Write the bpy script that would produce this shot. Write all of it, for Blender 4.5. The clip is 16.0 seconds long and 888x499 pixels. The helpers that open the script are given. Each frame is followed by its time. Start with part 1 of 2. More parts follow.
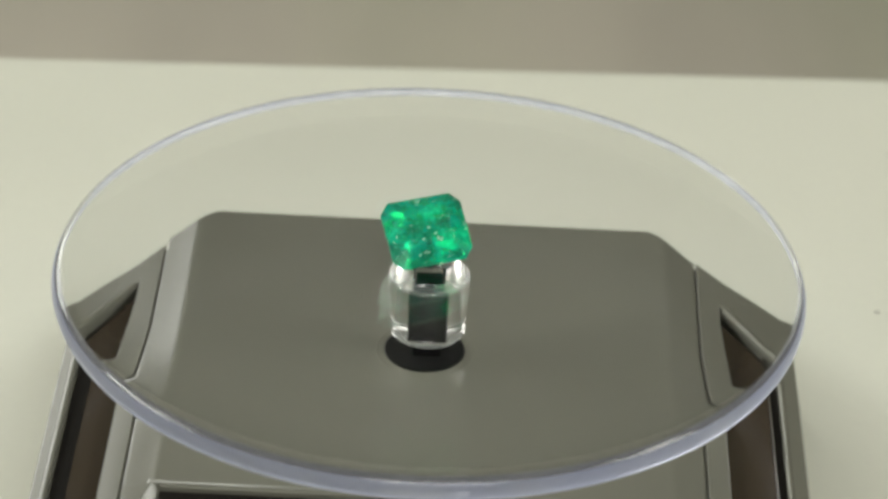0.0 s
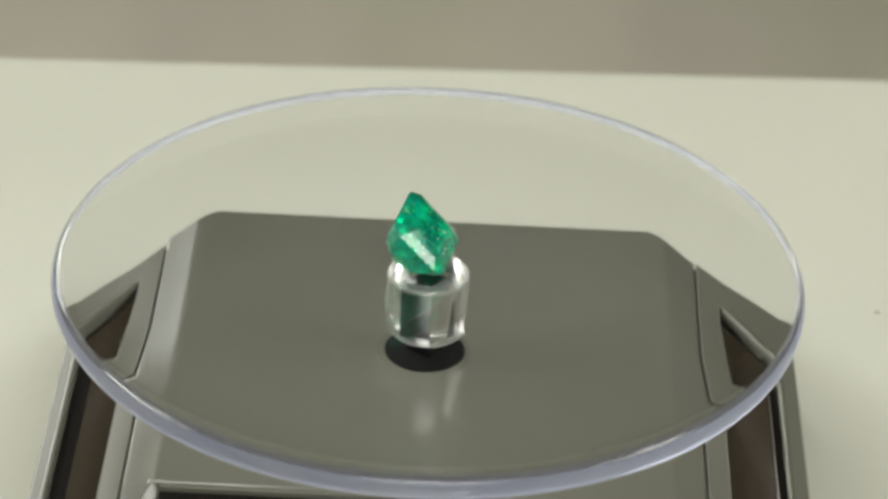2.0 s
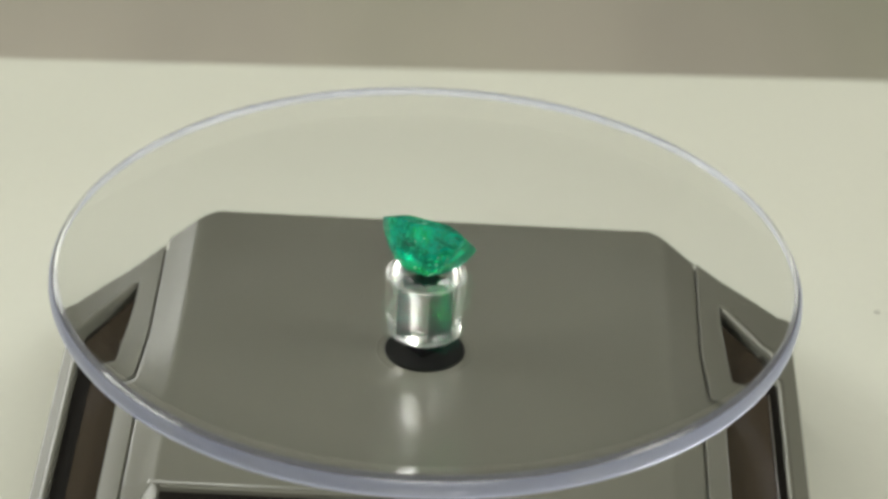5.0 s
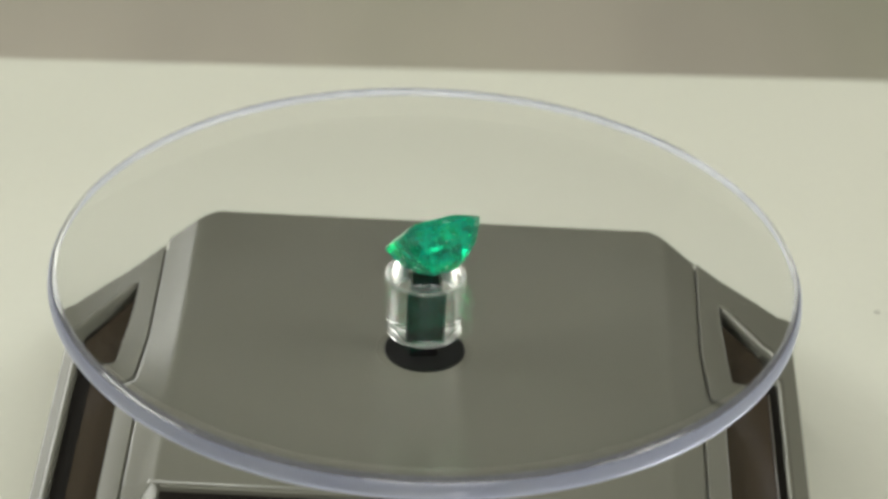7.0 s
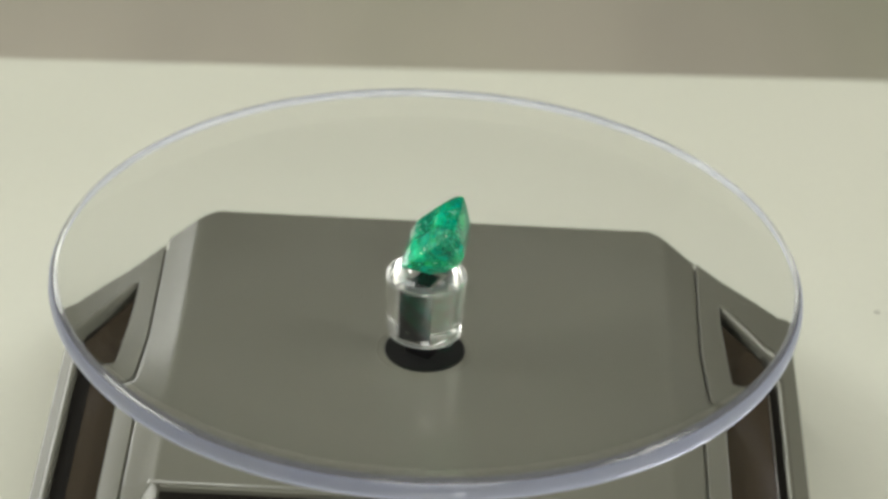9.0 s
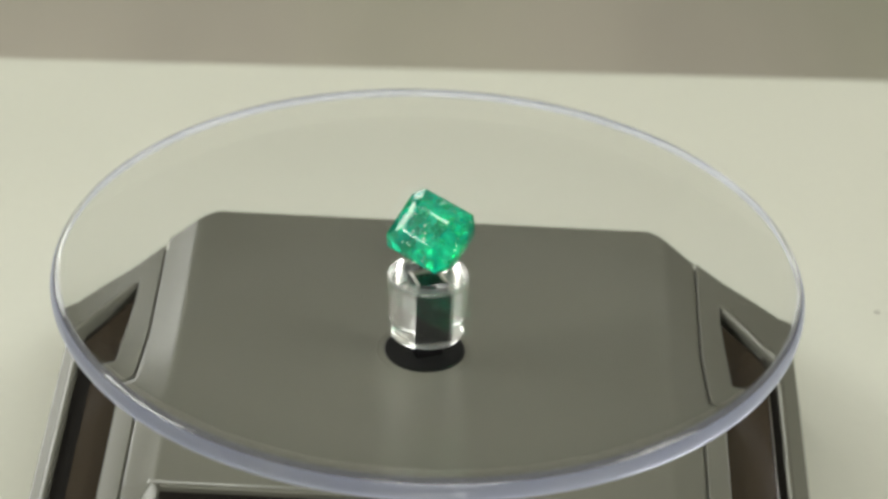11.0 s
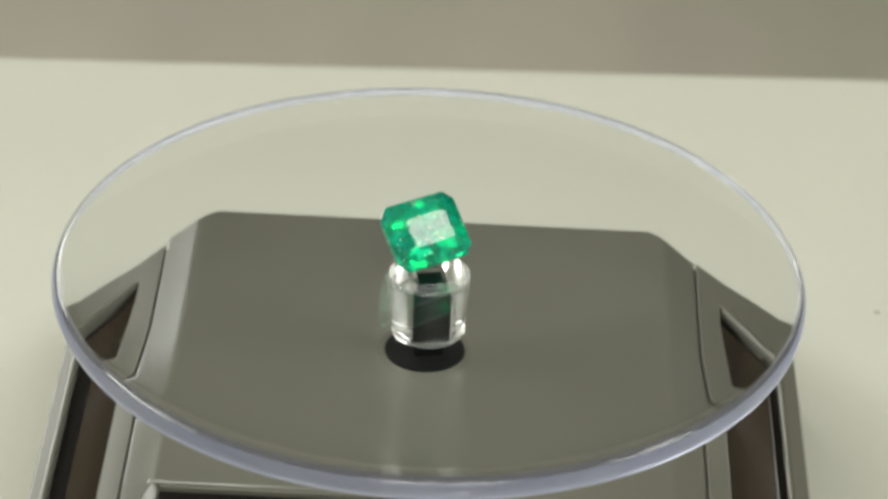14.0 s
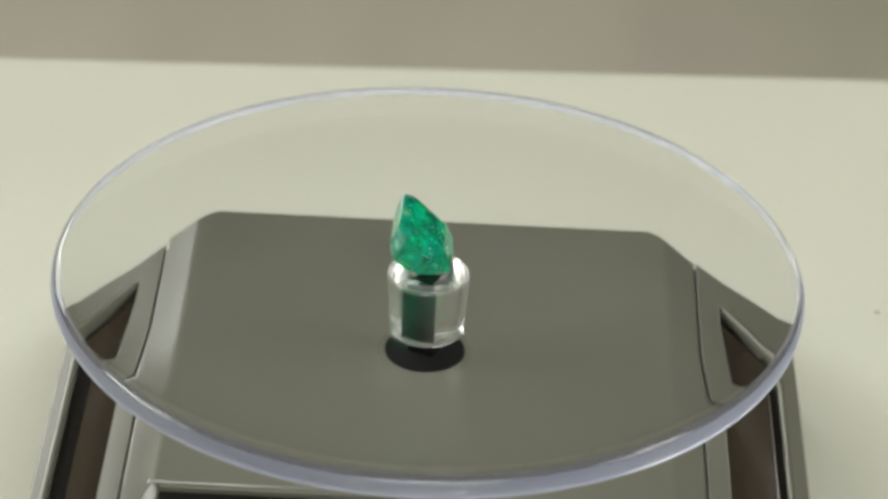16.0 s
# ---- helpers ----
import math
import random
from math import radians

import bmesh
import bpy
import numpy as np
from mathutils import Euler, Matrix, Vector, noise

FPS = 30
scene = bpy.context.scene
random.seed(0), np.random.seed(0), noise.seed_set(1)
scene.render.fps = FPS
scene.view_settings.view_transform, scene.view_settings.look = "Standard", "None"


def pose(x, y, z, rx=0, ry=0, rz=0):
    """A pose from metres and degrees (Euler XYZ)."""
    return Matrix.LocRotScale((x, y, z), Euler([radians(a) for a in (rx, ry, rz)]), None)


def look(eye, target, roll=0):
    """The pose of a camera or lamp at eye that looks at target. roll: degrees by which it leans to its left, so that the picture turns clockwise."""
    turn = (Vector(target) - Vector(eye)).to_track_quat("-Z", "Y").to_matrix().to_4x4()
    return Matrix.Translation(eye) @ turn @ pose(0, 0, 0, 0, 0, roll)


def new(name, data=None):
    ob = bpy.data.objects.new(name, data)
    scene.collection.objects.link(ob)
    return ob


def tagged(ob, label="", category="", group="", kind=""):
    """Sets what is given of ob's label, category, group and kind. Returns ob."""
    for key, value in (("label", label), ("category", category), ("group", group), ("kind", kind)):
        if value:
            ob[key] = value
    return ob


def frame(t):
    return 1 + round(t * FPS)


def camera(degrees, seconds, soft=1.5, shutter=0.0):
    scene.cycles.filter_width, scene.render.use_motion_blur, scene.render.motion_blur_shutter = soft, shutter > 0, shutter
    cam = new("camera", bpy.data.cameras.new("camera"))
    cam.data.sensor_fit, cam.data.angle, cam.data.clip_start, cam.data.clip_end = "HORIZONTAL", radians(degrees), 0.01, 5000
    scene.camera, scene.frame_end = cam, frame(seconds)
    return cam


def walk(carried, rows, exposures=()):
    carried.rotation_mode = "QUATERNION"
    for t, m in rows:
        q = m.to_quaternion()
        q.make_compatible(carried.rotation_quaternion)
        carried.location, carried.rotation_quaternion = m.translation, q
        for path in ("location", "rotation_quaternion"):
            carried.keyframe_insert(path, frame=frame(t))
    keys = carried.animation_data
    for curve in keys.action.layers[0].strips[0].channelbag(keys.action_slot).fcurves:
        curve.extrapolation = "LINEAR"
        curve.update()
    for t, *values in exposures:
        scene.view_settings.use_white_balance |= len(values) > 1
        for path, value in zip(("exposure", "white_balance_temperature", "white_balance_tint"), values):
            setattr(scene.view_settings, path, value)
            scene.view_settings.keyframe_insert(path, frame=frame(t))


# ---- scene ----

MM = 0.001
SECONDS = 16.0

# ---- camera: stands still on a support, a long lens half a metre from the plate
cam = camera(15.59, SECONDS, soft=3.1)
EYE, AIM = (0.0, -0.41031, 0.25185), (0.002262, 0.000033, 0.002827)
walk(cam, [(0.0, look(EYE, AIM, 2.507)), (SECONDS, look(EYE, AIM, 2.507))])
cam.data.dof.use_dof = True
cam.data.dof.focus_distance = 0.475
cam.data.dof.aperture_fstop = 25.0

# ---- light: a closed room with ceiling panels, one of them added as fill
scene.view_settings.exposure = 0.0
world = bpy.data.worlds.new("world")
world.use_nodes = True
world.node_tree.nodes["Background"].inputs["Color"].default_value = (0.9, 0.95, 1.0, 1)
world.node_tree.nodes["Background"].inputs["Strength"].default_value = 1.2
scene.world = world

TABLE_Z = -0.035
CEIL_Z = 1.60
FLOOR_Z = -0.79
EDGE_Y = 0.1299
FAR_Y = 2.05
# x, y, width, depth, watts
# the third panel is an added, unseen fill that softens the base's shadow
PANELS = [(1.86, -0.36, 1.06, 0.96, 22.5), (-2.45, 0.20, 1.2, 1.5, 60.0), (0.20, -2.05, 1.5, 0.8, 32.0)]


def area_lamp(x, y, w, d, watts):
    data = bpy.data.lights.new("panel_lamp", "AREA")
    data.shape, data.size, data.size_y = "RECTANGLE", w, d
    data.energy, data.color = watts, (0.93, 0.965, 0.91)
    ob = new("panel_lamp", data)
    ob.matrix_world = pose(x, y, CEIL_Z - 0.030)
    return ob


for row in PANELS:
    area_lamp(*row)

# daylight in the opening of the far window
WIN = (-2.4, -0.76, 0.25, 1.28)
data = bpy.data.lights.new("window_daylight", "AREA")
data.shape, data.size, data.size_y = "RECTANGLE", WIN[1] - WIN[0] - 0.1, WIN[3] - WIN[2] - 0.1
data.energy, data.color = 21.5, (0.98, 0.98, 0.90)
daylight = new("window_daylight", data)
daylight.matrix_world = pose((WIN[0] + WIN[1]) / 2, FAR_Y + 0.02, (WIN[2] + WIN[3]) / 2, -90, 0, 0)

# ---- materials


def mat(name, colour, rough=0.5, metal=0.0, spec=0.5, ior=1.5, trans=0.0, coat=0.0):
    m = bpy.data.materials.new(name)
    m.use_nodes = True
    b = m.node_tree.nodes["Principled BSDF"]
    b.inputs["Base Color"].default_value = (*colour, 1)
    b.inputs["Roughness"].default_value = rough
    b.inputs["Metallic"].default_value = metal
    b.inputs["Specular IOR Level"].default_value = spec
    b.inputs["IOR"].default_value = ior
    b.inputs["Transmission Weight"].default_value = trans
    b.inputs["Coat Weight"].default_value = coat
    return m


def nodes_of(m):
    t = m.node_tree
    return t, t.nodes["Principled BSDF"]


def coords(t, scale=(1, 1, 1)):
    tc = t.nodes.new("ShaderNodeTexCoord")
    mp = t.nodes.new("ShaderNodeMapping")
    mp.inputs["Scale"].default_value = scale
    t.links.new(tc.outputs["Object"], mp.inputs["Vector"])
    return mp.outputs["Vector"]


def noise_tex(t, vec, scale, detail=3.0, rough=0.5):
    n = t.nodes.new("ShaderNodeTexNoise")
    n.inputs["Scale"].default_value = scale
    n.inputs["Detail"].default_value = detail
    n.inputs["Roughness"].default_value = rough
    t.links.new(vec, n.inputs["Vector"])
    return n.outputs["Fac"]


def ramp(t, fac, stops):
    r = t.nodes.new("ShaderNodeValToRGB")
    el = r.color_ramp.elements
    while len(el) < len(stops):
        el.new(0.5)
    for e, (p, c) in zip(el, stops):
        e.position, e.color = p, (*c, 1)
    t.links.new(fac, r.inputs["Fac"])
    return r.outputs["Color"]


def mixed(t, a, b, fac, mode="MIX"):
    n = t.nodes.new("ShaderNodeMix")
    n.data_type, n.blend_type = "RGBA", mode
    t.links.new(a, n.inputs["A"])
    t.links.new(b, n.inputs["B"])
    if isinstance(fac, float):
        n.inputs["Factor"].default_value = fac
    else:
        t.links.new(fac, n.inputs["Factor"])
    return n.outputs["Result"]


def bump(t, b, fac, strength, distance):
    n = t.nodes.new("ShaderNodeBump")
    n.inputs["Strength"].default_value = strength
    n.inputs["Distance"].default_value = distance
    t.links.new(fac, n.inputs["Height"])
    t.links.new(n.outputs["Normal"], b.inputs["Normal"])


def rough_range(t, b, fac, lo, hi):
    n = t.nodes.new("ShaderNodeMapRange")
    n.inputs["To Min"].default_value, n.inputs["To Max"].default_value = lo, hi
    t.links.new(fac, n.inputs["Value"])
    t.links.new(n.outputs["Result"], b.inputs["Roughness"])


def table_material():
    m = mat("white_laminate", (0.74, 0.73, 0.66), 0.45, spec=0.3)
    t, b = nodes_of(m)
    big = noise_tex(t, coords(t), 9.0, 2.0)
    fine = noise_tex(t, coords(t), 500.0, 2.0)
    c1 = ramp(t, big, [(0.25, (0.535, 0.542, 0.475)), (0.75, (0.575, 0.575, 0.51))])
    c2 = ramp(t, fine, [(0.3, (0.985, 0.985, 0.985)), (0.7, (1, 1, 1))])
    t.links.new(mixed(t, c1, c2, 1.0, "MULTIPLY"), b.inputs["Base Color"])
    rough_range(t, b, big, 0.4, 0.55)
    bump(t, b, fine, 0.02, 0.0001)
    return m


def wall_material():
    m = mat("greige_floor", (0.5, 0.47, 0.41), 0.75, spec=0.2)
    t, b = nodes_of(m)
    streak = noise_tex(t, coords(t, (1, 0.12, 1)), 9.0, 3.0)
    broad = noise_tex(t, coords(t, (1, 0.2, 1)), 2.4, 1.0)
    c1 = ramp(t, streak, [(0.3, (0.41, 0.39, 0.335)), (0.7, (0.475, 0.452, 0.385))])
    c2 = ramp(t, broad, [(0.35, (0.92, 0.98, 0.86)), (0.6, (1.0, 0.975, 0.97))])
    t.links.new(mixed(t, c1, c2, 1.0, "MULTIPLY"), b.inputs["Base Color"])
    return m


def plaster_material(name, colour):
    m = mat(name, colour, 0.85, spec=0.2)
    t, b = nodes_of(m)
    n = noise_tex(t, coords(t), 4.0, 4.0)
    lo = tuple(c * 0.93 for c in colour)
    t.links.new(ramp(t, n, [(0.3, lo), (0.7, colour)]), b.inputs["Base Color"])
    bump(t, b, noise_tex(t, coords(t), 120.0, 2.0), 0.1, 0.001)
    return m


def plastic_material(name, colour, rough, spec=0.5, coat=0.0):
    """Moulded plastic with a faint satin grain and smudges."""
    m = mat(name, colour, rough, spec=spec)
    t, b = nodes_of(m)
    smudge = noise_tex(t, coords(t), 16.0, 2.0)
    grain = noise_tex(t, coords(t), 3500.0, 2.0)
    lo = tuple(c * 0.985 for c in colour)
    t.links.new(ramp(t, smudge, [(0.15, lo), (0.85, colour)]), b.inputs["Base Color"])
    rough_range(t, b, smudge, rough - 0.005, rough + 0.005)
    b.inputs["Coat Weight"].default_value, b.inputs["Coat Roughness"].default_value = coat, 0.24
    bump(t, b, grain, 0.06, 0.00005)
    return m


def acrylic_material(name, colour, rough):
    return mat(name, colour, rough, trans=1.0, ior=1.42)


def hazy_acrylic(name, tint, rough, lo, hi, haze_share):
    """Acrylic that scatters a share of the light in its skin."""
    m = mat(name, tint, rough, trans=1.0, ior=1.49)
    t, b = nodes_of(m)
    col = ramp(t, noise_tex(t, coords(t), 90.0, 3.0), [(0.2, lo), (0.8, hi)])
    df = t.nodes.new("ShaderNodeBsdfDiffuse")
    tr = t.nodes.new("ShaderNodeBsdfTranslucent")
    t.links.new(col, df.inputs["Color"])
    t.links.new(col, tr.inputs["Color"])
    haze = t.nodes.new("ShaderNodeMixShader")
    t.links.new(df.outputs["BSDF"], haze.inputs[1])
    t.links.new(tr.outputs["BSDF"], haze.inputs[2])
    mx = t.nodes.new("ShaderNodeMixShader")
    mx.inputs["Fac"].default_value = haze_share
    t.links.new(b.outputs["BSDF"], mx.inputs[1])
    t.links.new(haze.outputs["Shader"], mx.inputs[2])
    t.links.new(mx.outputs["Shader"], t.nodes["Material Output"].inputs["Surface"])
    return m


def gem_material():
    m = mat("emerald", (0.0, 0.36, 0.15), 0.05, trans=1.0, ior=1.58)
    t, b = nodes_of(m)
    cloud = noise_tex(t, coords(t), 480.0, 7.0, 0.7)
    glow_zones = noise_tex(t, coords(t, (1, 1.8, 1)), 210.0, 4.0)
    # random teal and lime zones imitate light bouncing inside the stone
    c1 = ramp(t, glow_zones, [(0.32, (0.0005, 0.38, 0.29)), (0.5, (0.002, 0.60, 0.43)), (0.66, (0.008, 0.95, 0.54))])
    c2 = ramp(t, cloud, [(0.3, (0.55, 0.72, 0.74)), (0.65, (1, 1, 1))])
    col = mixed(t, c1, c2, 1.0, "MULTIPLY")
    clear = ramp(t, glow_zones, [(0.32, (0.0005, 0.28, 0.16)), (0.5, (0.001, 0.54, 0.19)), (0.66, (0.003, 0.95, 0.10))])
    t.links.new(clear, b.inputs["Base Color"])
    # cloudy growth inside scatters part of the light
    tr = t.nodes.new("ShaderNodeBsdfTranslucent")
    df = t.nodes.new("ShaderNodeBsdfPrincipled")
    t.links.new(col, tr.inputs["Color"])
    t.links.new(col, df.inputs["Base Color"])
    df.inputs["Roughness"].default_value, df.inputs["IOR"].default_value = 0.03, 1.5
    haze = t.nodes.new("ShaderNodeMixShader")
    haze.inputs["Fac"].default_value = 0.94
    t.links.new(tr.outputs["BSDF"], haze.inputs[1])
    t.links.new(df.outputs["BSDF"], haze.inputs[2])
    mx = t.nodes.new("ShaderNodeMixShader")
    t.links.new(ramp(t, cloud, [(0.34, (0.15,) * 3), (0.66, (0.53,) * 3)]), mx.inputs["Fac"])
    t.links.new(b.outputs["BSDF"], mx.inputs[1])
    t.links.new(haze.outputs["Shader"], mx.inputs[2])
    t.links.new(mx.outputs["Shader"], t.nodes["Material Output"].inputs["Surface"])
    bump(t, b, noise_tex(t, coords(t), 340.0, 3.0), 0.03, 0.0002)
    return m


M_TABLE = table_material()
M_WALL = wall_material()
M_PAINT = plaster_material("white_plaster", (0.72, 0.70, 0.65))
M_GREIGE = plaster_material("greige_plaster", (0.42, 0.405, 0.365))
M_DARK = plaster_material("dark_plaster", (0.042, 0.039, 0.035))
M_CASE = plastic_material("grey_plastic", (0.114, 0.112, 0.092), 0.23, 0.5, 0.35)
M_TRAY = plastic_material("black_plastic", (0.007, 0.006, 0.005), 0.45, 0.12)
M_CAP = plastic_material("matt_black_plastic", (0.005, 0.005, 0.005), 0.5, 0.1)
M_SHAFT = plastic_material("shaft_plastic", (0.004, 0.004, 0.005), 0.6, 0.0)
M_CELL = plastic_material("solar_cell", (0.034, 0.026, 0.018), 0.16, 0.4)
M_WIRE = mat("silver_contact", (0.75, 0.72, 0.68), 0.25, metal=1.0)
M_CLEAR = acrylic_material("clear_acrylic", (0.985, 0.99, 0.985), 0.0)
# lavender scatter stands in for bluish light that a clear edge mirrors and bends
M_EDGE = hazy_acrylic("acrylic_edge", (0.86, 0.87, 0.99), 0.10, (0.66, 0.70, 0.96), (0.78, 0.81, 0.98), 0.32)
# paler scatter on the shoulder paints its soft lavender-white highlight
M_SHOULDER = hazy_acrylic("acrylic_shoulder", (0.95, 0.95, 0.97), 0.08, (0.76, 0.78, 0.93), (0.84, 0.86, 0.97), 0.17)
M_LIP = hazy_acrylic("frosted_acrylic_lip", (0.97, 0.98, 0.98), 0.12, (0.66, 0.70, 0.70), (0.78, 0.81, 0.80), 0.14)
M_GEM = gem_material()
# near-white gloss puts the stone's glints into the flakes' own colour
M_FLAKE = mat("pale_sparkle_flake", (0.80, 1.0, 0.92), 0.10, spec=0.9)
M_PALE = mat("pale_speck", (0.85, 0.93, 0.90), 0.15)
M_FRAME = mat("white_metal", (0.8, 0.8, 0.78), 0.4)
M_GLOW = bpy.data.materials.new("lit_diffuser")
M_GLOW.use_nodes = True
b_glow = M_GLOW.node_tree.nodes["Principled BSDF"]
b_glow.inputs["Base Color"].default_value = (0.9, 0.9, 0.88, 1)
b_glow.inputs["Emission Color"].default_value = (1.0, 0.955, 0.86, 1)
b_glow.inputs["Emission Strength"].default_value = 3.0
M_SPECK = mat("dark_fleck", (0.25, 0.24, 0.22), 0.7)

# ---- mesh helpers


def mesh_of(name, bm, *materials):
    bmesh.ops.recalc_face_normals(bm, faces=bm.faces)
    me = bpy.data.meshes.new(name)
    bm.to_mesh(me)
    bm.free()
    for m in materials:
        me.materials.append(m)
    return me


def part(name, bm, material, parent, label=""):
    ob = new(name, mesh_of(name, bm, material))
    ob.parent = parent
    if label:
        tagged(ob, label)
    return ob


def box(bm, x0, x1, y0, y1, z0, z1, bevel=0.0):
    vs = [bm.verts.new((x, y, z)) for z in (z0, z1) for x, y in ((x0, y0), (x1, y0), (x1, y1), (x0, y1))]
    fs = [bm.faces.new([vs[i] for i in f]) for f in
          ((3, 2, 1, 0), (4, 5, 6, 7), (0, 1, 5, 4), (1, 2, 6, 5), (2, 3, 7, 6), (3, 0, 4, 7))]
    if bevel:
        es = {e for f in fs for e in f.edges}
        bmesh.ops.bevel(bm, geom=list(es), offset=bevel, segments=2, affect="EDGES", profile=0.5)
    return bm


def slab(polys, z_top, z_low, bevel=0.0, segments=3):
    """A slab whose outline is the union of polygons that share whole edges; z_top and z_low may be functions of x and y."""
    top = z_top if callable(z_top) else (lambda x, y: z_top)
    low = z_low if callable(z_low) else (lambda x, y: z_low)
    bm = bmesh.new()
    for poly in polys:
        bm.faces.new([bm.verts.new((x, y, 0)) for x, y in poly])
    bmesh.ops.remove_doubles(bm, verts=bm.verts, dist=1e-6)
    bmesh.ops.recalc_face_normals(bm, faces=bm.faces)
    tops = list(bm.faces)
    res = bmesh.ops.extrude_face_region(bm, geom=tops, use_keep_orig=True)
    ups = [g for g in res["geom"] if isinstance(g, bmesh.types.BMVert)]
    up_set = set(ups)
    for v in bm.verts:
        v.co.z = top(v.co.x, v.co.y) if v in up_set else low(v.co.x, v.co.y)
    bmesh.ops.recalc_face_normals(bm, faces=bm.faces)
    if bevel:
        edges = [e for e in bm.edges if e.verts[0] in up_set and e.verts[1] in up_set and len(e.link_faces) == 2
                 and any(f.calc_center_median().z < min(v.co.z for v in e.verts) - 1e-5 for f in e.link_faces)]
        bmesh.ops.bevel(bm, geom=edges, offset=bevel, segments=segments, affect="EDGES", profile=0.5)
    return bm


def lathe_rings(bm, profile, n, z0=0.0):
    rings = []
    for r, z in profile:
        rings.append([bm.verts.new((r * math.cos(math.tau * i / n), r * math.sin(math.tau * i / n), z + z0)) for i in range(n)])
    return rings


def bridge(bm, a, b, smooth=True, slot=0):
    n = len(a)
    for i in range(n):
        f = bm.faces.new((a[i], a[(i + 1) % n], b[(i + 1) % n], b[i]))
        f.smooth, f.material_index = smooth, slot


def sharpen(bm, degrees=32, within=1.0):
    bmesh.ops.recalc_face_normals(bm, faces=bm.faces)
    bm.normal_update()
    for e in bm.edges:
        if e.verts[0].co.to_2d().length < within and len(e.link_faces) == 2 and e.calc_face_angle(0) > radians(degrees):
            e.smooth = False


# ---- the room and the table


def structure(name, bm, material, label):
    return tagged(new(name, mesh_of(name, bm, material)), label, kind="structure")


YAW = 1.93
bm = bmesh.new()
x0, x1, z0, z1 = WIN
for b4 in ((-3.3, x0, FLOOR_Z, CEIL_Z), (x1, 3.3, FLOOR_Z, CEIL_Z), (x0, x1, FLOOR_Z, z0), (x0, x1, z1, CEIL_Z)):
    box(bm, b4[0], b4[1], FAR_Y, FAR_Y + 0.12, b4[2], b4[3])
structure("wall_north", bm, M_DARK, "dark brown-grey wall with a window at the far side")
win = tagged(new("window_1"), "plain white-framed window in the far wall", kind="structure")
win.location = ((x0 + x1) / 2, FAR_Y + 0.06, (z0 + z1) / 2)
w2, h2 = (x1 - x0) / 2, (z1 - z0) / 2
bm = bmesh.new()
box(bm, -w2, -w2 + 0.05, -0.03, 0.03, -h2, h2)
box(bm, w2 - 0.05, w2, -0.03, 0.03, -h2, h2)
box(bm, -w2 + 0.05, w2 - 0.05, -0.03, 0.03, -h2, -h2 + 0.05)
box(bm, -w2 + 0.05, w2 - 0.05, -0.03, 0.03, h2 - 0.05, h2)
part("window_frame", bm, M_FRAME, win)
structure("wall_south", box(bmesh.new(), -3.3, 3.3, -2.72, -2.6, FLOOR_Z, CEIL_Z), M_GREIGE, "plain greige plaster wall")
structure("wall_west", box(bmesh.new(), -3.22, -3.1, -2.6, FAR_Y, FLOOR_Z, CEIL_Z), M_GREIGE, "plain greige plaster wall")
structure("wall_east", box(bmesh.new(), 3.1, 3.22, -2.6, FAR_Y, FLOOR_Z, CEIL_Z), M_GREIGE, "plain greige plaster wall")
structure("floor", box(bmesh.new(), -3.3, 3.3, -2.8, FAR_Y + 0.2, FLOOR_Z - 0.1, FLOOR_Z), M_WALL, "greige floor with faint streaks")
structure("ceiling", box(bmesh.new(), -3.3, 3.3, -2.8, FAR_Y + 0.2, CEIL_Z, CEIL_Z + 0.1), M_PAINT, "plain off-white ceiling")

bm = slab([[(-0.9, -0.62), (0.9, -0.62), (0.9, -0.001), (-0.9, -0.001)]], 0.0, -0.035, 0.002)
top = structure("tabletop", bm, M_TABLE, "off-white laminate tabletop, its far edge towards the open floor")
top.matrix_world = pose(0, EDGE_Y, TABLE_Z, 0, 0, YAW)
bm = box(bmesh.new(), -0.85, 0.85, -0.58, -0.06, FLOOR_Z, TABLE_Z - 0.035)
plinth = structure("plinth", bm, M_PAINT, "plain off-white plinth under the tabletop")
plinth.matrix_world = pose(0, EDGE_Y, 0, 0, 0, YAW)


def ceiling_light(x, y, w, d):
    thing = new("ceiling_light")
    thing.location = (x, y, CEIL_Z)
    bm = bmesh.new()
    t = 0.02
    box(bm, -w / 2 - t, w / 2 + t, -d / 2 - t, -d / 2, -0.028, -0.001)
    box(bm, -w / 2 - t, w / 2 + t, d / 2, d / 2 + t, -0.028, -0.001)
    box(bm, -w / 2 - t, -w / 2, -d / 2, d / 2, -0.028, -0.001)
    box(bm, w / 2, w / 2 + t, -d / 2, d / 2, -0.028, -0.001)
    part("frame", bm, M_FRAME, thing)
    part("diffuser", box(bmesh.new(), -w / 2, w / 2, -d / 2, d / 2, -0.020, -0.012), M_GLOW, thing)
    return tagged(thing, "white flat ceiling light panel out of view, switched on", "ceiling light", "ceiling lights")


for x, y, w, d, watts in PANELS:
    ceiling_light(x, y, w, d)

# ---- the solar display turntable

BASE_YAW = -0.81
DECK = -18.15
FRONT = -58.0
turntable = tagged(new("display_turntable"), "grey plastic solar display turntable with a clear round plate", "turntable")
turntable.matrix_world = pose(0, 0, 0, 0, 0, BASE_YAW)


def mm(polys):
    return [[(x * MM, y * MM) for x, y in p] for p in polys]


def deck_z(x, y):
    return DECK * MM - 0.20 * max(0.0, abs(x) - 42 * MM)


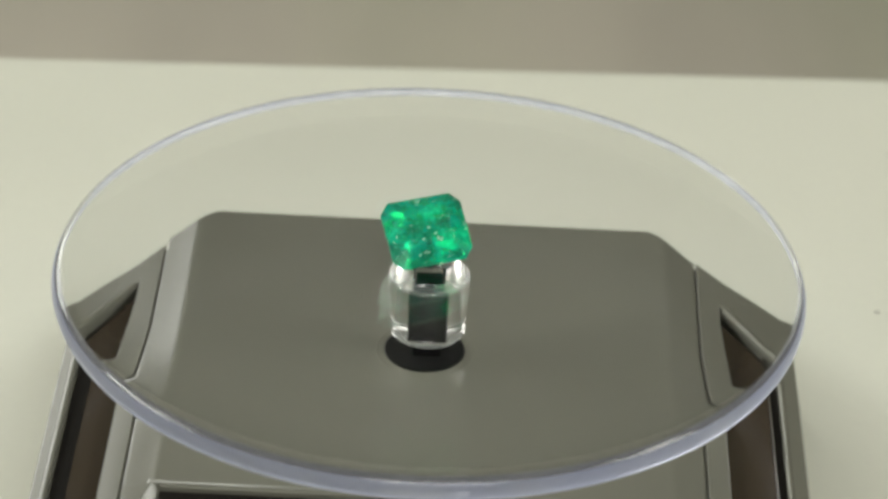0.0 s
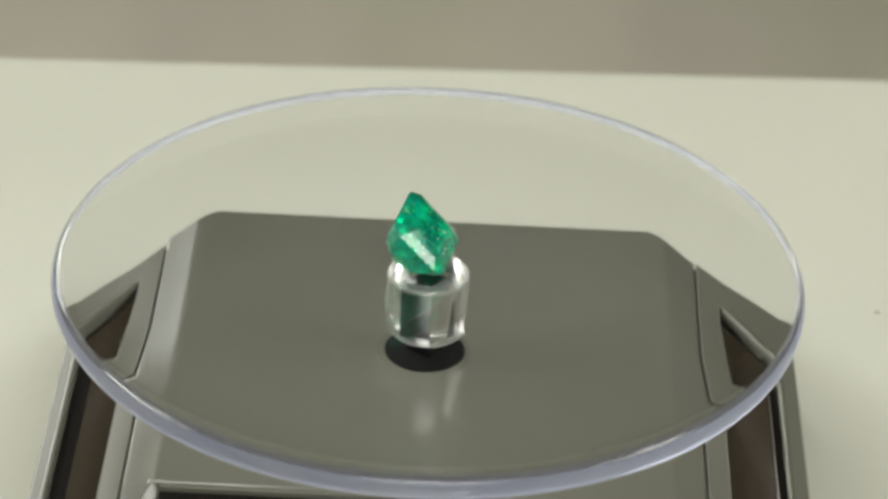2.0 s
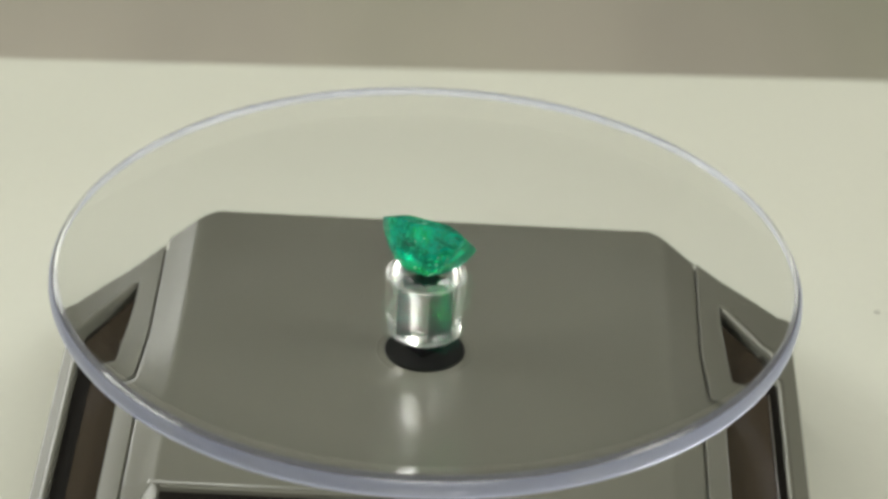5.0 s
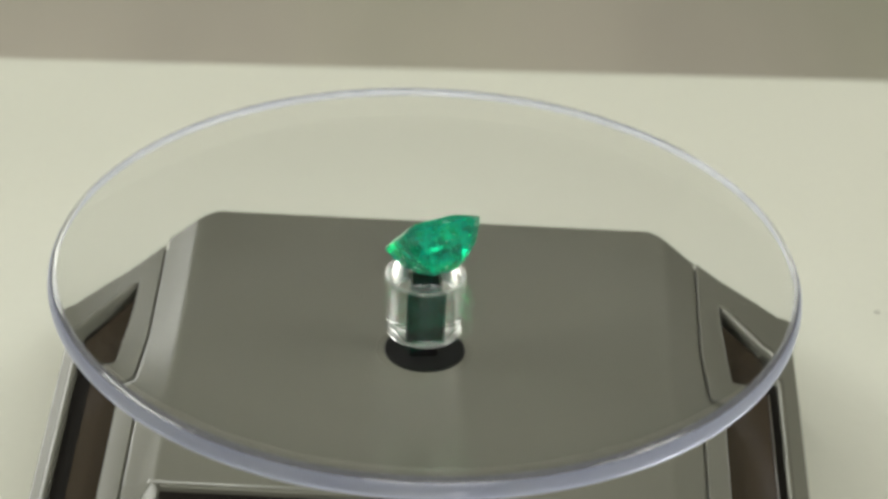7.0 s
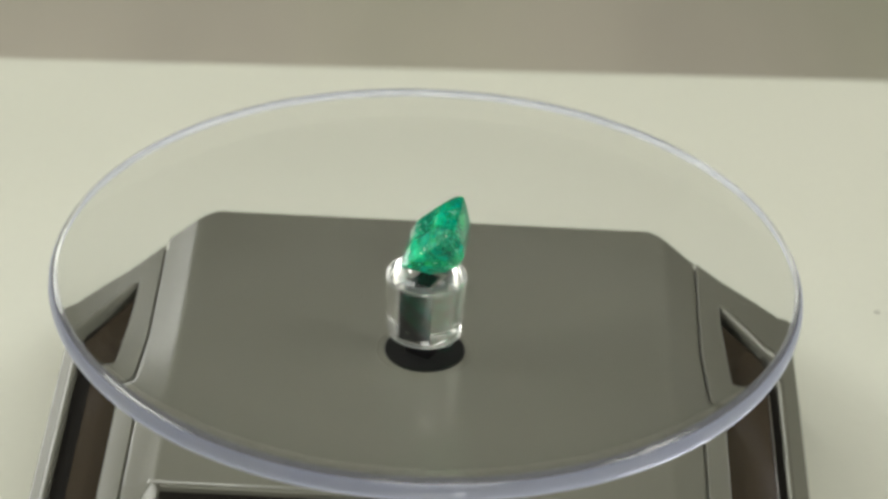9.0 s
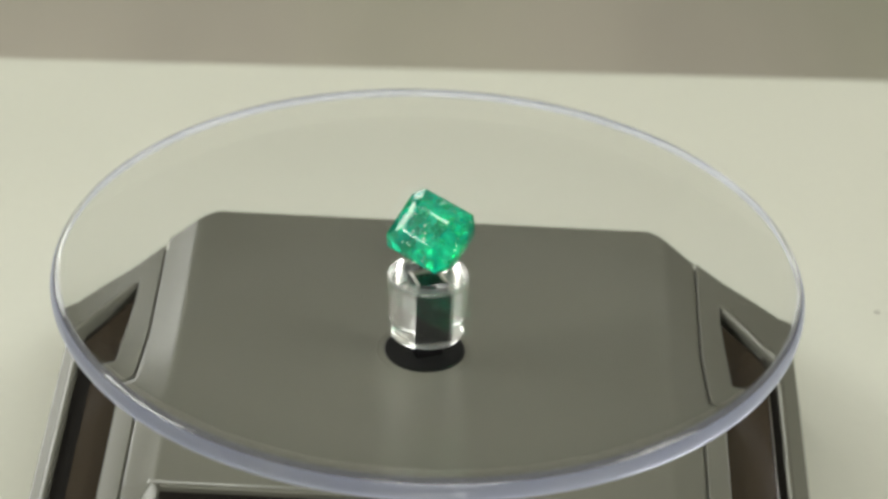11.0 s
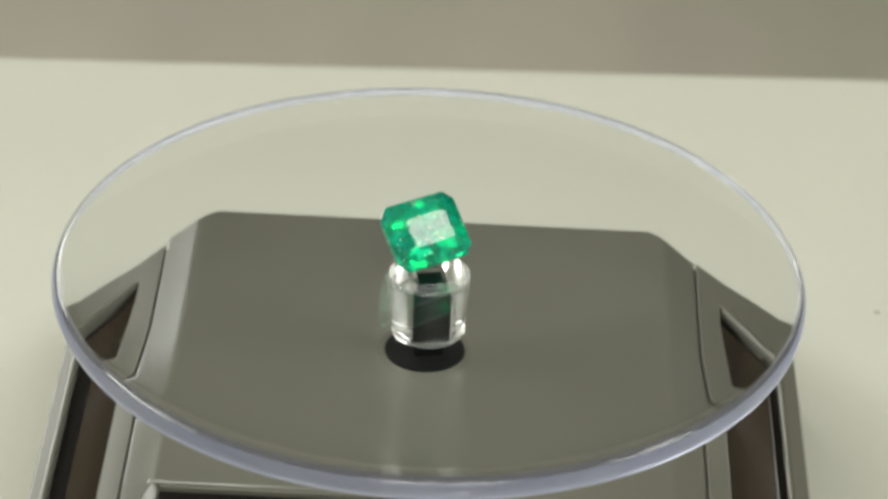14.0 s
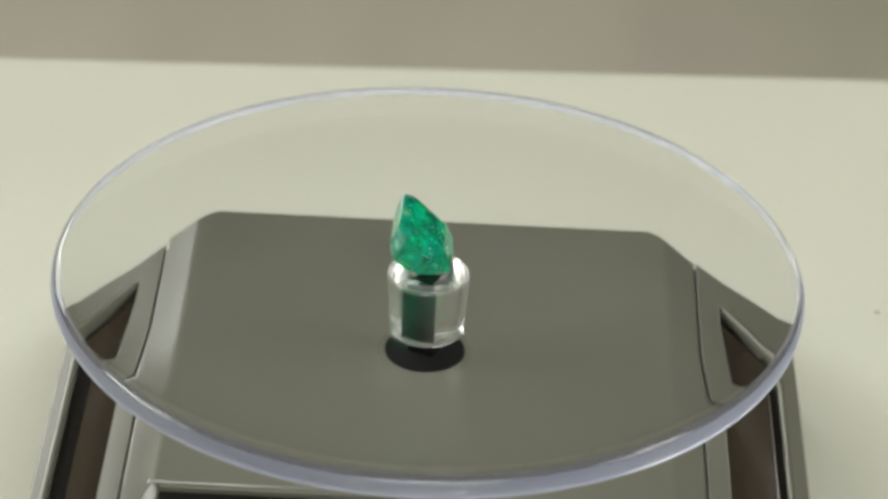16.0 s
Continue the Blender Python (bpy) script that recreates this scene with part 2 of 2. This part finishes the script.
def rounded(corners, radii, steps=6):
    """A convex counter-clockwise outline with round corners: points and their outward normals."""
    out = []
    n = len(corners)
    for i in range(n):
        p, q, r = (Vector(corners[k % n]) for k in (i - 1, i, i + 1))
        d0, d1 = (q - p).normalized(), (r - q).normalized()
        n0, n1 = Vector((d0.y, -d0.x)), Vector((d1.y, -d1.x))
        half = d0.angle(d1) / 2
        centre = q - (n0 + n1).normalized() * radii[i] / math.cos(half)
        for k in range(steps + 1):
            w = n0.slerp(n1, k / steps)
            out.append((centre + w * radii[i], w))
    return out


def bezel(corners, radii):
    """The rounded lip of a window in the deck and the wall that slopes down to its tray."""
    bm = bmesh.new()
    outline = rounded(corners, radii)
    loops = []
    # offset outwards, height over the deck
    for off, up in ((0.75, -0.10), (0.70, 0.03), (0.35, 0.05), (0.12, 0.0), (-0.05, -0.16), (-0.16, -0.42), (-0.62, -2.5)):
        ring = []
        for p, w in outline:
            # the wall towards the middle of the base stands upright
            k = min(1.0, max(0.25, 0.55 + w.x * math.copysign(1.0, p.x)))
            x, y = (p + w * off * k) * MM
            ring.append(bm.verts.new((x, y, deck_z(x, y) + up * MM)))
        loops.append(ring)
    for a, b in zip(loops, loops[1:]):
        bridge(bm, a, b)
    return bm


def build_base():
    # casing: an octagonal tub, flaring a little towards the table
    bm = bmesh.new()
    outline = [(-35, 38), (-55.1, 12.4), (-55.1, FRONT), (57.0, FRONT), (57.0, 15.5), (35, 38)]
    rows = []
    for z, grow in ((-35.0, 1.045), (-34.0, 1.045), (-22.9, 1.004)):
        rows.append([bm.verts.new((x * grow * MM, y * grow * MM, z * MM)) for x, y in outline])
    n = len(outline)
    for a, b in zip(rows, rows[1:]):
        for i in range(n):
            bm.faces.new((a[i], a[(i + 1) % n], b[(i + 1) % n], b[i]))
    bm.faces.new(rows[-1])
    bm.faces.new(list(reversed(rows[0])))
    part("casing", bm, M_CASE, turntable)
    # deck round the two side windows, each window with a rounded bezel that slopes down to its tray
    left = [[(-42.05, FRONT), (-42.05, 29.0), (-45.2, 24.85), (-45.2, 19.2), (-45.2, FRONT)],
            [(-45.2, 24.85), (-55.1, 11.8), (-55.1, 5.0), (-52.9, 5.0), (-45.2, 19.2)],
            [(-52.9, 5.0), (-55.1, 5.0), (-55.1, FRONT), (-52.9, FRONT)]]
    right = [[(42.05, FRONT), (45.4, FRONT), (45.4, 19.8), (45.4, 27.65), (42.05, 31.0)],
             [(45.4, 27.65), (45.4, 19.8), (54.2, 4.6), (57.0, 4.6), (57.0, 16.0)],
             [(54.2, 4.6), (54.2, FRONT), (57.0, FRONT), (57.0, 4.6)]]
    for polys in (left, right):
        part("side_frame", slab(mm(polys), deck_z, lambda x, y: -0.0231, 0.18 * MM), M_CASE, turntable)
    part("window_bezel", bezel([(-45.2, 19.2), (-52.9, 5.0), (-52.9, FRONT + 0.5), (-45.2, FRONT + 0.5)], (0.3, 2.2, 0.7, 0.7)), M_CASE, turntable)
    part("window_bezel", bezel([(45.4, FRONT + 0.5), (54.2, FRONT + 0.5), (54.2, 4.6), (45.4, 19.8)], (0.7, 0.7, 2.4, 0.3)), M_CASE, turntable)
    # middle plate with sloping flanks
    # outline at each level: half width, far edge and height
    bm = bmesh.new()
    rings = []
    for half, far, z in ((41.7, 38.05, -23.0), (41.7, 38.05, -18.12), (41.5, 38.05, -17.99), (38.0, 38.05, -17.17),
                         (37.6, 38.0, -17.06), (37.2, 37.95, -16.97), (36.8, 37.9, -16.92), (36.4, 37.8, -16.9)):
        near = -34.6 if z < -17.2 else -34.6 + 0.25 * (z + 17.2) / 0.3
        shoulder = 30.0 + (42.0 - half) * 1.14
        hexagon = [(-half, shoulder), (-half, near), (half, near), (half, shoulder), (34.6, far), (-34.6, far)]
        rings.append([bm.verts.new((x * MM, y * MM, z * MM)) for x, y in hexagon])
    for a, b in zip(rings, rings[1:]):
        bridge(bm, a, b)
    bm.faces.new(rings[-1]).smooth = True
    bm.faces.new(list(reversed(rings[0])))
    sharpen(bm, 14)
    part("top_plate", bm, M_CASE, turntable, "satin grey top plate with sloping flanks")
    for s in (-1, 1):
        end = 28.8 if s < 0 else 30.6
        lane = [[(s * 41.65, FRONT), (s * 41.65, end), (s * 42.1, end), (s * 42.1, FRONT)]]
        part("groove", slab(mm(lane), -0.0192, -0.0231), M_CASE, turntable)
    # the flanks run on beside the front window
    for s in (-1, 1):
        run = [[(s * 41.7, FRONT), (s * 41.7, -34.4), (s * 37.5, -34.4), (s * 39.25, -40.35), (s * 40.2, FRONT)]]
        part("flank", slab(mm(run), lambda x, y: -0.01806 + 0.235 * (0.0417 - abs(x)), lambda x, y: -0.01830 + 0.235 * (0.0417 - abs(x))), M_CASE, turntable)
    # side windows: black tray, brown cell and its silver contact strips
    for s in (-1, 1):
        far = 53.2 if s < 0 else 54.6
        tray = [[(s * 45.1, 19.4), (s * 45.1, FRONT + 1), (s * far, FRONT + 1), (s * far, 5.0)]]
        out = 50.0 if s < 0 else 52.2
        cell = [[(s * 45.25, 17.6), (s * 45.25, FRONT + 2), (s * out, FRONT + 2), (s * out, 29.3 - 0.475 * out)]]
        part("tray", slab(mm(tray), -0.0216, -0.0231), M_TRAY, turntable, "black recessed tray")
        c = part("solar_cell", slab(mm(cell), -0.0207, -0.02155), M_CELL, turntable, "dark brown glossy solar cell")
        if s > 0:
            bm = box(bmesh.new(), (out + 0.08) * MM, (out + 0.36) * MM, (FRONT + 3) * MM, 0.5 * MM, -0.02155, -0.0206)
            for v in bm.verts:
                v.co.x += 0.10 * MM * math.sin(v.co.y * 900)
            part("contact_strip", bm, M_WIRE, c, "thin silver contact strip")
    # front window below the plate
    front = [[(-36.3, -35.5), (36.3, -35.5), (36.3, -56), (-36.3, -56)]]
    part("front_cell", slab(mm(front), lambda x, y: -0.0180 + 0.03 * (y + 0.036), -0.0231), M_TRAY, turntable, "black glossy front solar cell")
    for s in (-1, 1):
        # slanting corner facet between the plate and the front window
        p0, down, across = Vector((s * 37.5, -34.4, -17.15)), Vector((s * 1.6, -3.4, -2.0)), Vector((-s * 1.33, -0.53, -1.27))
        bm = bmesh.new()
        top4 = [bm.verts.new(q * MM) for q in (p0 - across * 0.3, p0 + across, p0 + down * 2 + across * 1.5, p0 + down * 2 - across * 0.5)]
        low4 = [bm.verts.new(Vector((v.co.x, v.co.y, -0.0231))) for v in top4]
        bm.faces.new(top4)
        bm.faces.new(list(reversed(low4)))
        for i in range(4):
            bm.faces.new((top4[i], low4[i], low4[(i + 1) % 4], top4[(i + 1) % 4]))
        part("corner_facet", bm, M_CASE, turntable, "bright slanting corner facet")
    rib = [[(-36.3, -34.7), (36.3, -34.7), (36.3, -35.4), (-36.3, -35.4)]]
    part("window_rib", slab(mm(rib), -0.0171, -0.0231, 0.25 * MM), M_CASE, turntable)
    # motor cap in the middle of the plate
    bm = bmesh.new()
    r = lathe_rings(bm, [(6.1 * MM, -17.0 * MM), (6.1 * MM, -16.72 * MM), (5.95 * MM, -16.62 * MM), (0.05 * MM, -16.62 * MM)], 64)
    for a, b in zip(r, r[1:]):
        bridge(bm, a, b)
    sharpen(bm)
    part("motor_cap", bm, M_CAP, turntable, "matt black round motor cap")
    bm = bmesh.new()
    r = lathe_rings(bm, [(6.9 * MM, -16.95 * MM), (7.1 * MM, -16.84 * MM), (7.4 * MM, -16.84 * MM), (7.7 * MM, -16.95 * MM)], 64)
    for a, b in zip(r, r[1:]):
        bridge(bm, a, b)
    part("collar", bm, M_CASE, turntable, "low moulded collar round the motor cap")


build_base()

# the clear plate: one moulding with the stem below it; a square socket runs up the stem
TOP, LOW = 0.42, -3.2


def build_plate():
    n = 192
    bm = bmesh.new()
    prof = [(0.02, TOP)]
    prof += [(r, TOP) for r in (6, 14, 24, 34, 44, 52.4)]
    # gently rounded shoulder, then the edge, then a lower round
    for i in range(1, 11):
        prof.append((52.4 + 2.1 * i / 10, TOP - 0.11 * (i / 10) ** 2))
    edge_from = len(prof) - 1
    prof += [(54.95, 0.10), (55.35, -0.25), (55.65, -0.8), (55.85, -1.35), (55.9, -1.9), (55.8, -2.45), (55.55, -2.9), (55.15, LOW + 0.12), (54.6, LOW)]
    edge_to = len(prof) - 1
    prof += [(r, LOW) for r in (44, 30, 16, 8.0)]
    prof += [(5.75, LOW), (5.92, LOW - 0.08), (6.05, LOW - 0.25), (6.11, LOW - 0.55), (6.09, LOW - 1.2), (5.85, -7.0), (5.62, -12.6), (5.55, -12.95), (5.40, -13.2), (5.15, -13.3)]
    rings = lathe_rings(bm, [(r * MM, z * MM) for r, z in prof], n)
    for i, (a, b) in enumerate(zip(rings, rings[1:])):
        k = i - edge_to
        if k >= 4:
            slot = 3 if 5 <= k <= 7 or k >= 11 else 0
        elif edge_from <= i < edge_to:
            slot = 1 if i >= edge_from + 2 else 2
        else:
            slot = 0
        bridge(bm, a, b, True, slot)
    bm.faces.new(rings[0]).smooth = True
    # socket
    half = 2.36
    loops = []
    for z, h in ((-13.3, half + 0.06), (-13.2, half), (-4.6, half), (-4.2, half - 0.4)):
        ring = []
        for i in range(n):
            a = math.tau * i / n
            c, s = math.cos(a), math.sin(a)
            k = h / max(abs(c), abs(s))
            ring.append(bm.verts.new((k * c * MM, k * s * MM, z * MM)))
        loops.append(ring)
    bridge(bm, rings[-1], loops[0], False, 3)
    for a, b in zip(loops, loops[1:]):
        bridge(bm, a, b, False)
    bm.faces.new(loops[-1])
    sharpen(bm, 26, 0.03)
    brim = set(rings[edge_from])
    for e in bm.edges:
        if e.verts[0] in brim and e.verts[1] in brim:
            e.smooth = False
    me = mesh_of("clear_plate", bm, M_CLEAR, M_EDGE, M_SHOULDER, M_LIP)
    ob = new("clear_plate", me)
    ob.parent = turntable
    tagged(ob, "clear acrylic round plate, its polished edge coloured for bluish reflections")
    # shaft that drives the plate
    bm = box(bmesh.new(), -2.1 * MM, 2.1 * MM, -2.1 * MM, 2.1 * MM, -16.7 * MM, -5.0 * MM, 0.15 * MM)
    part("drive_shaft", bm, M_SHAFT, ob, "square black drive shaft")
    return ob


plate = build_plate()
plate.visible_shadow = False  # clear acrylic lets the room light through

# ---- the gem


def build_gem():
    """A step-cut stone: its table along +z, its long side along x."""
    a, b, c = 6.39, 5.17, 1.55
    rnd = random.Random(4)

    def octagon(a, b, c, z):
        pts = [(a, -(b - c)), (a, b - c), (a - c, b), (-(a - c), b), (-a, b - c), (-a, -(b - c)), (-(a - c), -b), (a - c, -b)]
        return [bm.verts.new(((x + rnd.uniform(-0.06, 0.06)) * MM, (y + rnd.uniform(-0.06, 0.06)) * MM,
                              (z + rnd.uniform(-0.02, 0.02)) * MM)) for x, y in pts]

    bm = bmesh.new()
    loops = [octagon(3.45, 2.25, 0.33, 1.59), octagon(4.9, 3.68, 0.95, 0.98), octagon(a, b, c, 0.22), octagon(a, b, c, -0.2),
             octagon(a * 0.92, b * 0.90, 1.5, -1.7), octagon(a * 0.77, b * 0.74, 1.3, -3.4), octagon(a * 0.53, b * 0.44, 0.9, -5.1),
             octagon(1.75, 0.28, 0.16, -6.15)]
    bm.faces.new(loops[0])
    for p, q in zip(loops, loops[1:]):
        bridge(bm, p, q, False)
    bm.faces.new(loops[-1])
    bmesh.ops.bevel(bm, geom=list(bm.edges), offset=0.022 * MM, segments=1, affect="EDGES")
    gem = tagged(new("gemstone", mesh_of("gemstone", bm, M_GEM)),
                 "vivid green step-cut emerald lying tilted on the clear plate", "gemstone")
    # pale flakes inside the stone: inclusions, and more that imitate its white sparkle
    bm = bmesh.new()
    for _ in range(190):
        w = rnd.uniform(-4.2, 0.9)
        k = 0.92 * (1 - max(0.0, -w) / 6.6)
        x, y = rnd.uniform(-1, 1) * a * k * 0.97, rnd.uniform(-1, 1) * b * k * 0.9
        m = Matrix.Translation((x * MM, y * MM, w * MM)) @ Euler((rnd.uniform(0, 6), rnd.uniform(0, 6), 0)).to_matrix().to_4x4()
        s = rnd.choice((0.04, 0.05, 0.07, 0.09, 0.13, 0.19)) * MM
        bmesh.ops.create_icosphere(bm, subdivisions=1, radius=s, matrix=m @ Matrix.Diagonal((1.6, 1, 0.3, 1)))
    tagged(part("sparkle_inclusion", bm, M_FLAKE, gem, "pale flakes inside the stone, for its inclusions and its sparkle"), kind="stuff")
    # pale flecks on the pavilion's surface, added for its white sparkle, some in clusters
    bm = bmesh.new()
    sides = [p for p in gem.data.polygons if p.center.z < 0.6 * MM and p.area > 0.4 * MM * MM]
    weights = [p.area for p in sides]
    for _ in range(30):
        face = rnd.choices(sides, weights)[0]
        corners = [gem.data.vertices[i].co for i in face.vertices]
        share = [rnd.uniform(0.1, 1) for _ in corners]
        seat = sum((c * k for c, k in zip(corners, share)), Vector()) / sum(share)
        for _ in range(rnd.choice((1, 2, 3, 5, 7))):
            q = seat + Vector([rnd.gauss(0, 0.55) * MM for _ in range(3)])
            q -= face.normal * (q - seat).dot(face.normal)
            turn = face.normal.to_track_quat("Z", "Y").to_matrix().to_4x4() @ pose(0, 0, 0, 0, 0, rnd.uniform(0, 360))
            s = rnd.choice((0.035, 0.045, 0.06, 0.09)) * MM
            bmesh.ops.create_icosphere(bm, subdivisions=1, radius=s, matrix=Matrix.Translation(q) @ turn @ Matrix.Diagonal((1.5, 1, 0.5, 1)))
    tagged(part("sparkle_fleck", bm, M_FLAKE, gem, "pale flecks on the stone's surface, in place of its sparkle"), kind="stuff")
    # tiny pale specks on the polished table and crown
    bm = bmesh.new()
    for _ in range(15):
        x, y = rnd.uniform(-3.3, 3.3), rnd.uniform(-2.1, 2.1)
        m = Matrix.Translation((x * MM, y * MM, 1.587 * MM)) @ Euler((0, 0, rnd.uniform(0, 6))).to_matrix().to_4x4()
        s = rnd.choice((0.03, 0.04, 0.06, 0.09)) * MM
        bmesh.ops.create_icosphere(bm, subdivisions=1, radius=s, matrix=m @ Matrix.Diagonal((2.0, 1, 0.5, 1)))
    tagged(part("table_speck", bm, M_PALE, gem, "tiny pale specks on the polished table"), kind="stuff")
    return gem


gem = build_gem()

# ---- small things on the table


def fleck(x, y, r):
    bm = bmesh.new()
    bmesh.ops.create_icosphere(bm, subdivisions=2, radius=r)
    for v in bm.verts:
        v.co = Vector((v.co.x * (1 + 0.3 * noise.noise(v.co / r)), v.co.y, max(v.co.z, 0) * 0.3))
    ob = new("crumb", mesh_of("crumb", bm, M_SPECK))
    ob.location = (x, y, TABLE_Z + 0.0001)
    return tagged(ob, "tiny dark crumb lying on the white tabletop", "crumb")


fleck(0.0751, 0.0478, 0.00045)

# ---- what moves

RATE, PHASE = 26.47, 25.0
GEM_E, GEM_ROLL = 46.77, -0.73
GEM_AT = (-0.25 * MM, 0.42 * MM, 5.68 * MM)


def motions():
    steps = [i * 0.5 for i in range(int(SECONDS * 2) + 1)]
    rows = []
    for t in steps:
        turn = RATE * t
        rows.append((t, pose(0, 0, 0, 0, 0, turn - BASE_YAW) @ pose(0.0003, 0.0, 0)))
    walk(plate, rows)
    rows = []
    stand = Matrix.Translation(GEM_AT) @ pose(0, 0, 0, 90 - GEM_E) @ pose(0, 0, 0, 0, 0, GEM_ROLL)
    for t in steps:
        rows.append((t, pose(0, 0, 0, 0, 0, PHASE + RATE * t) @ stand))
    walk(gem, rows)


motions()
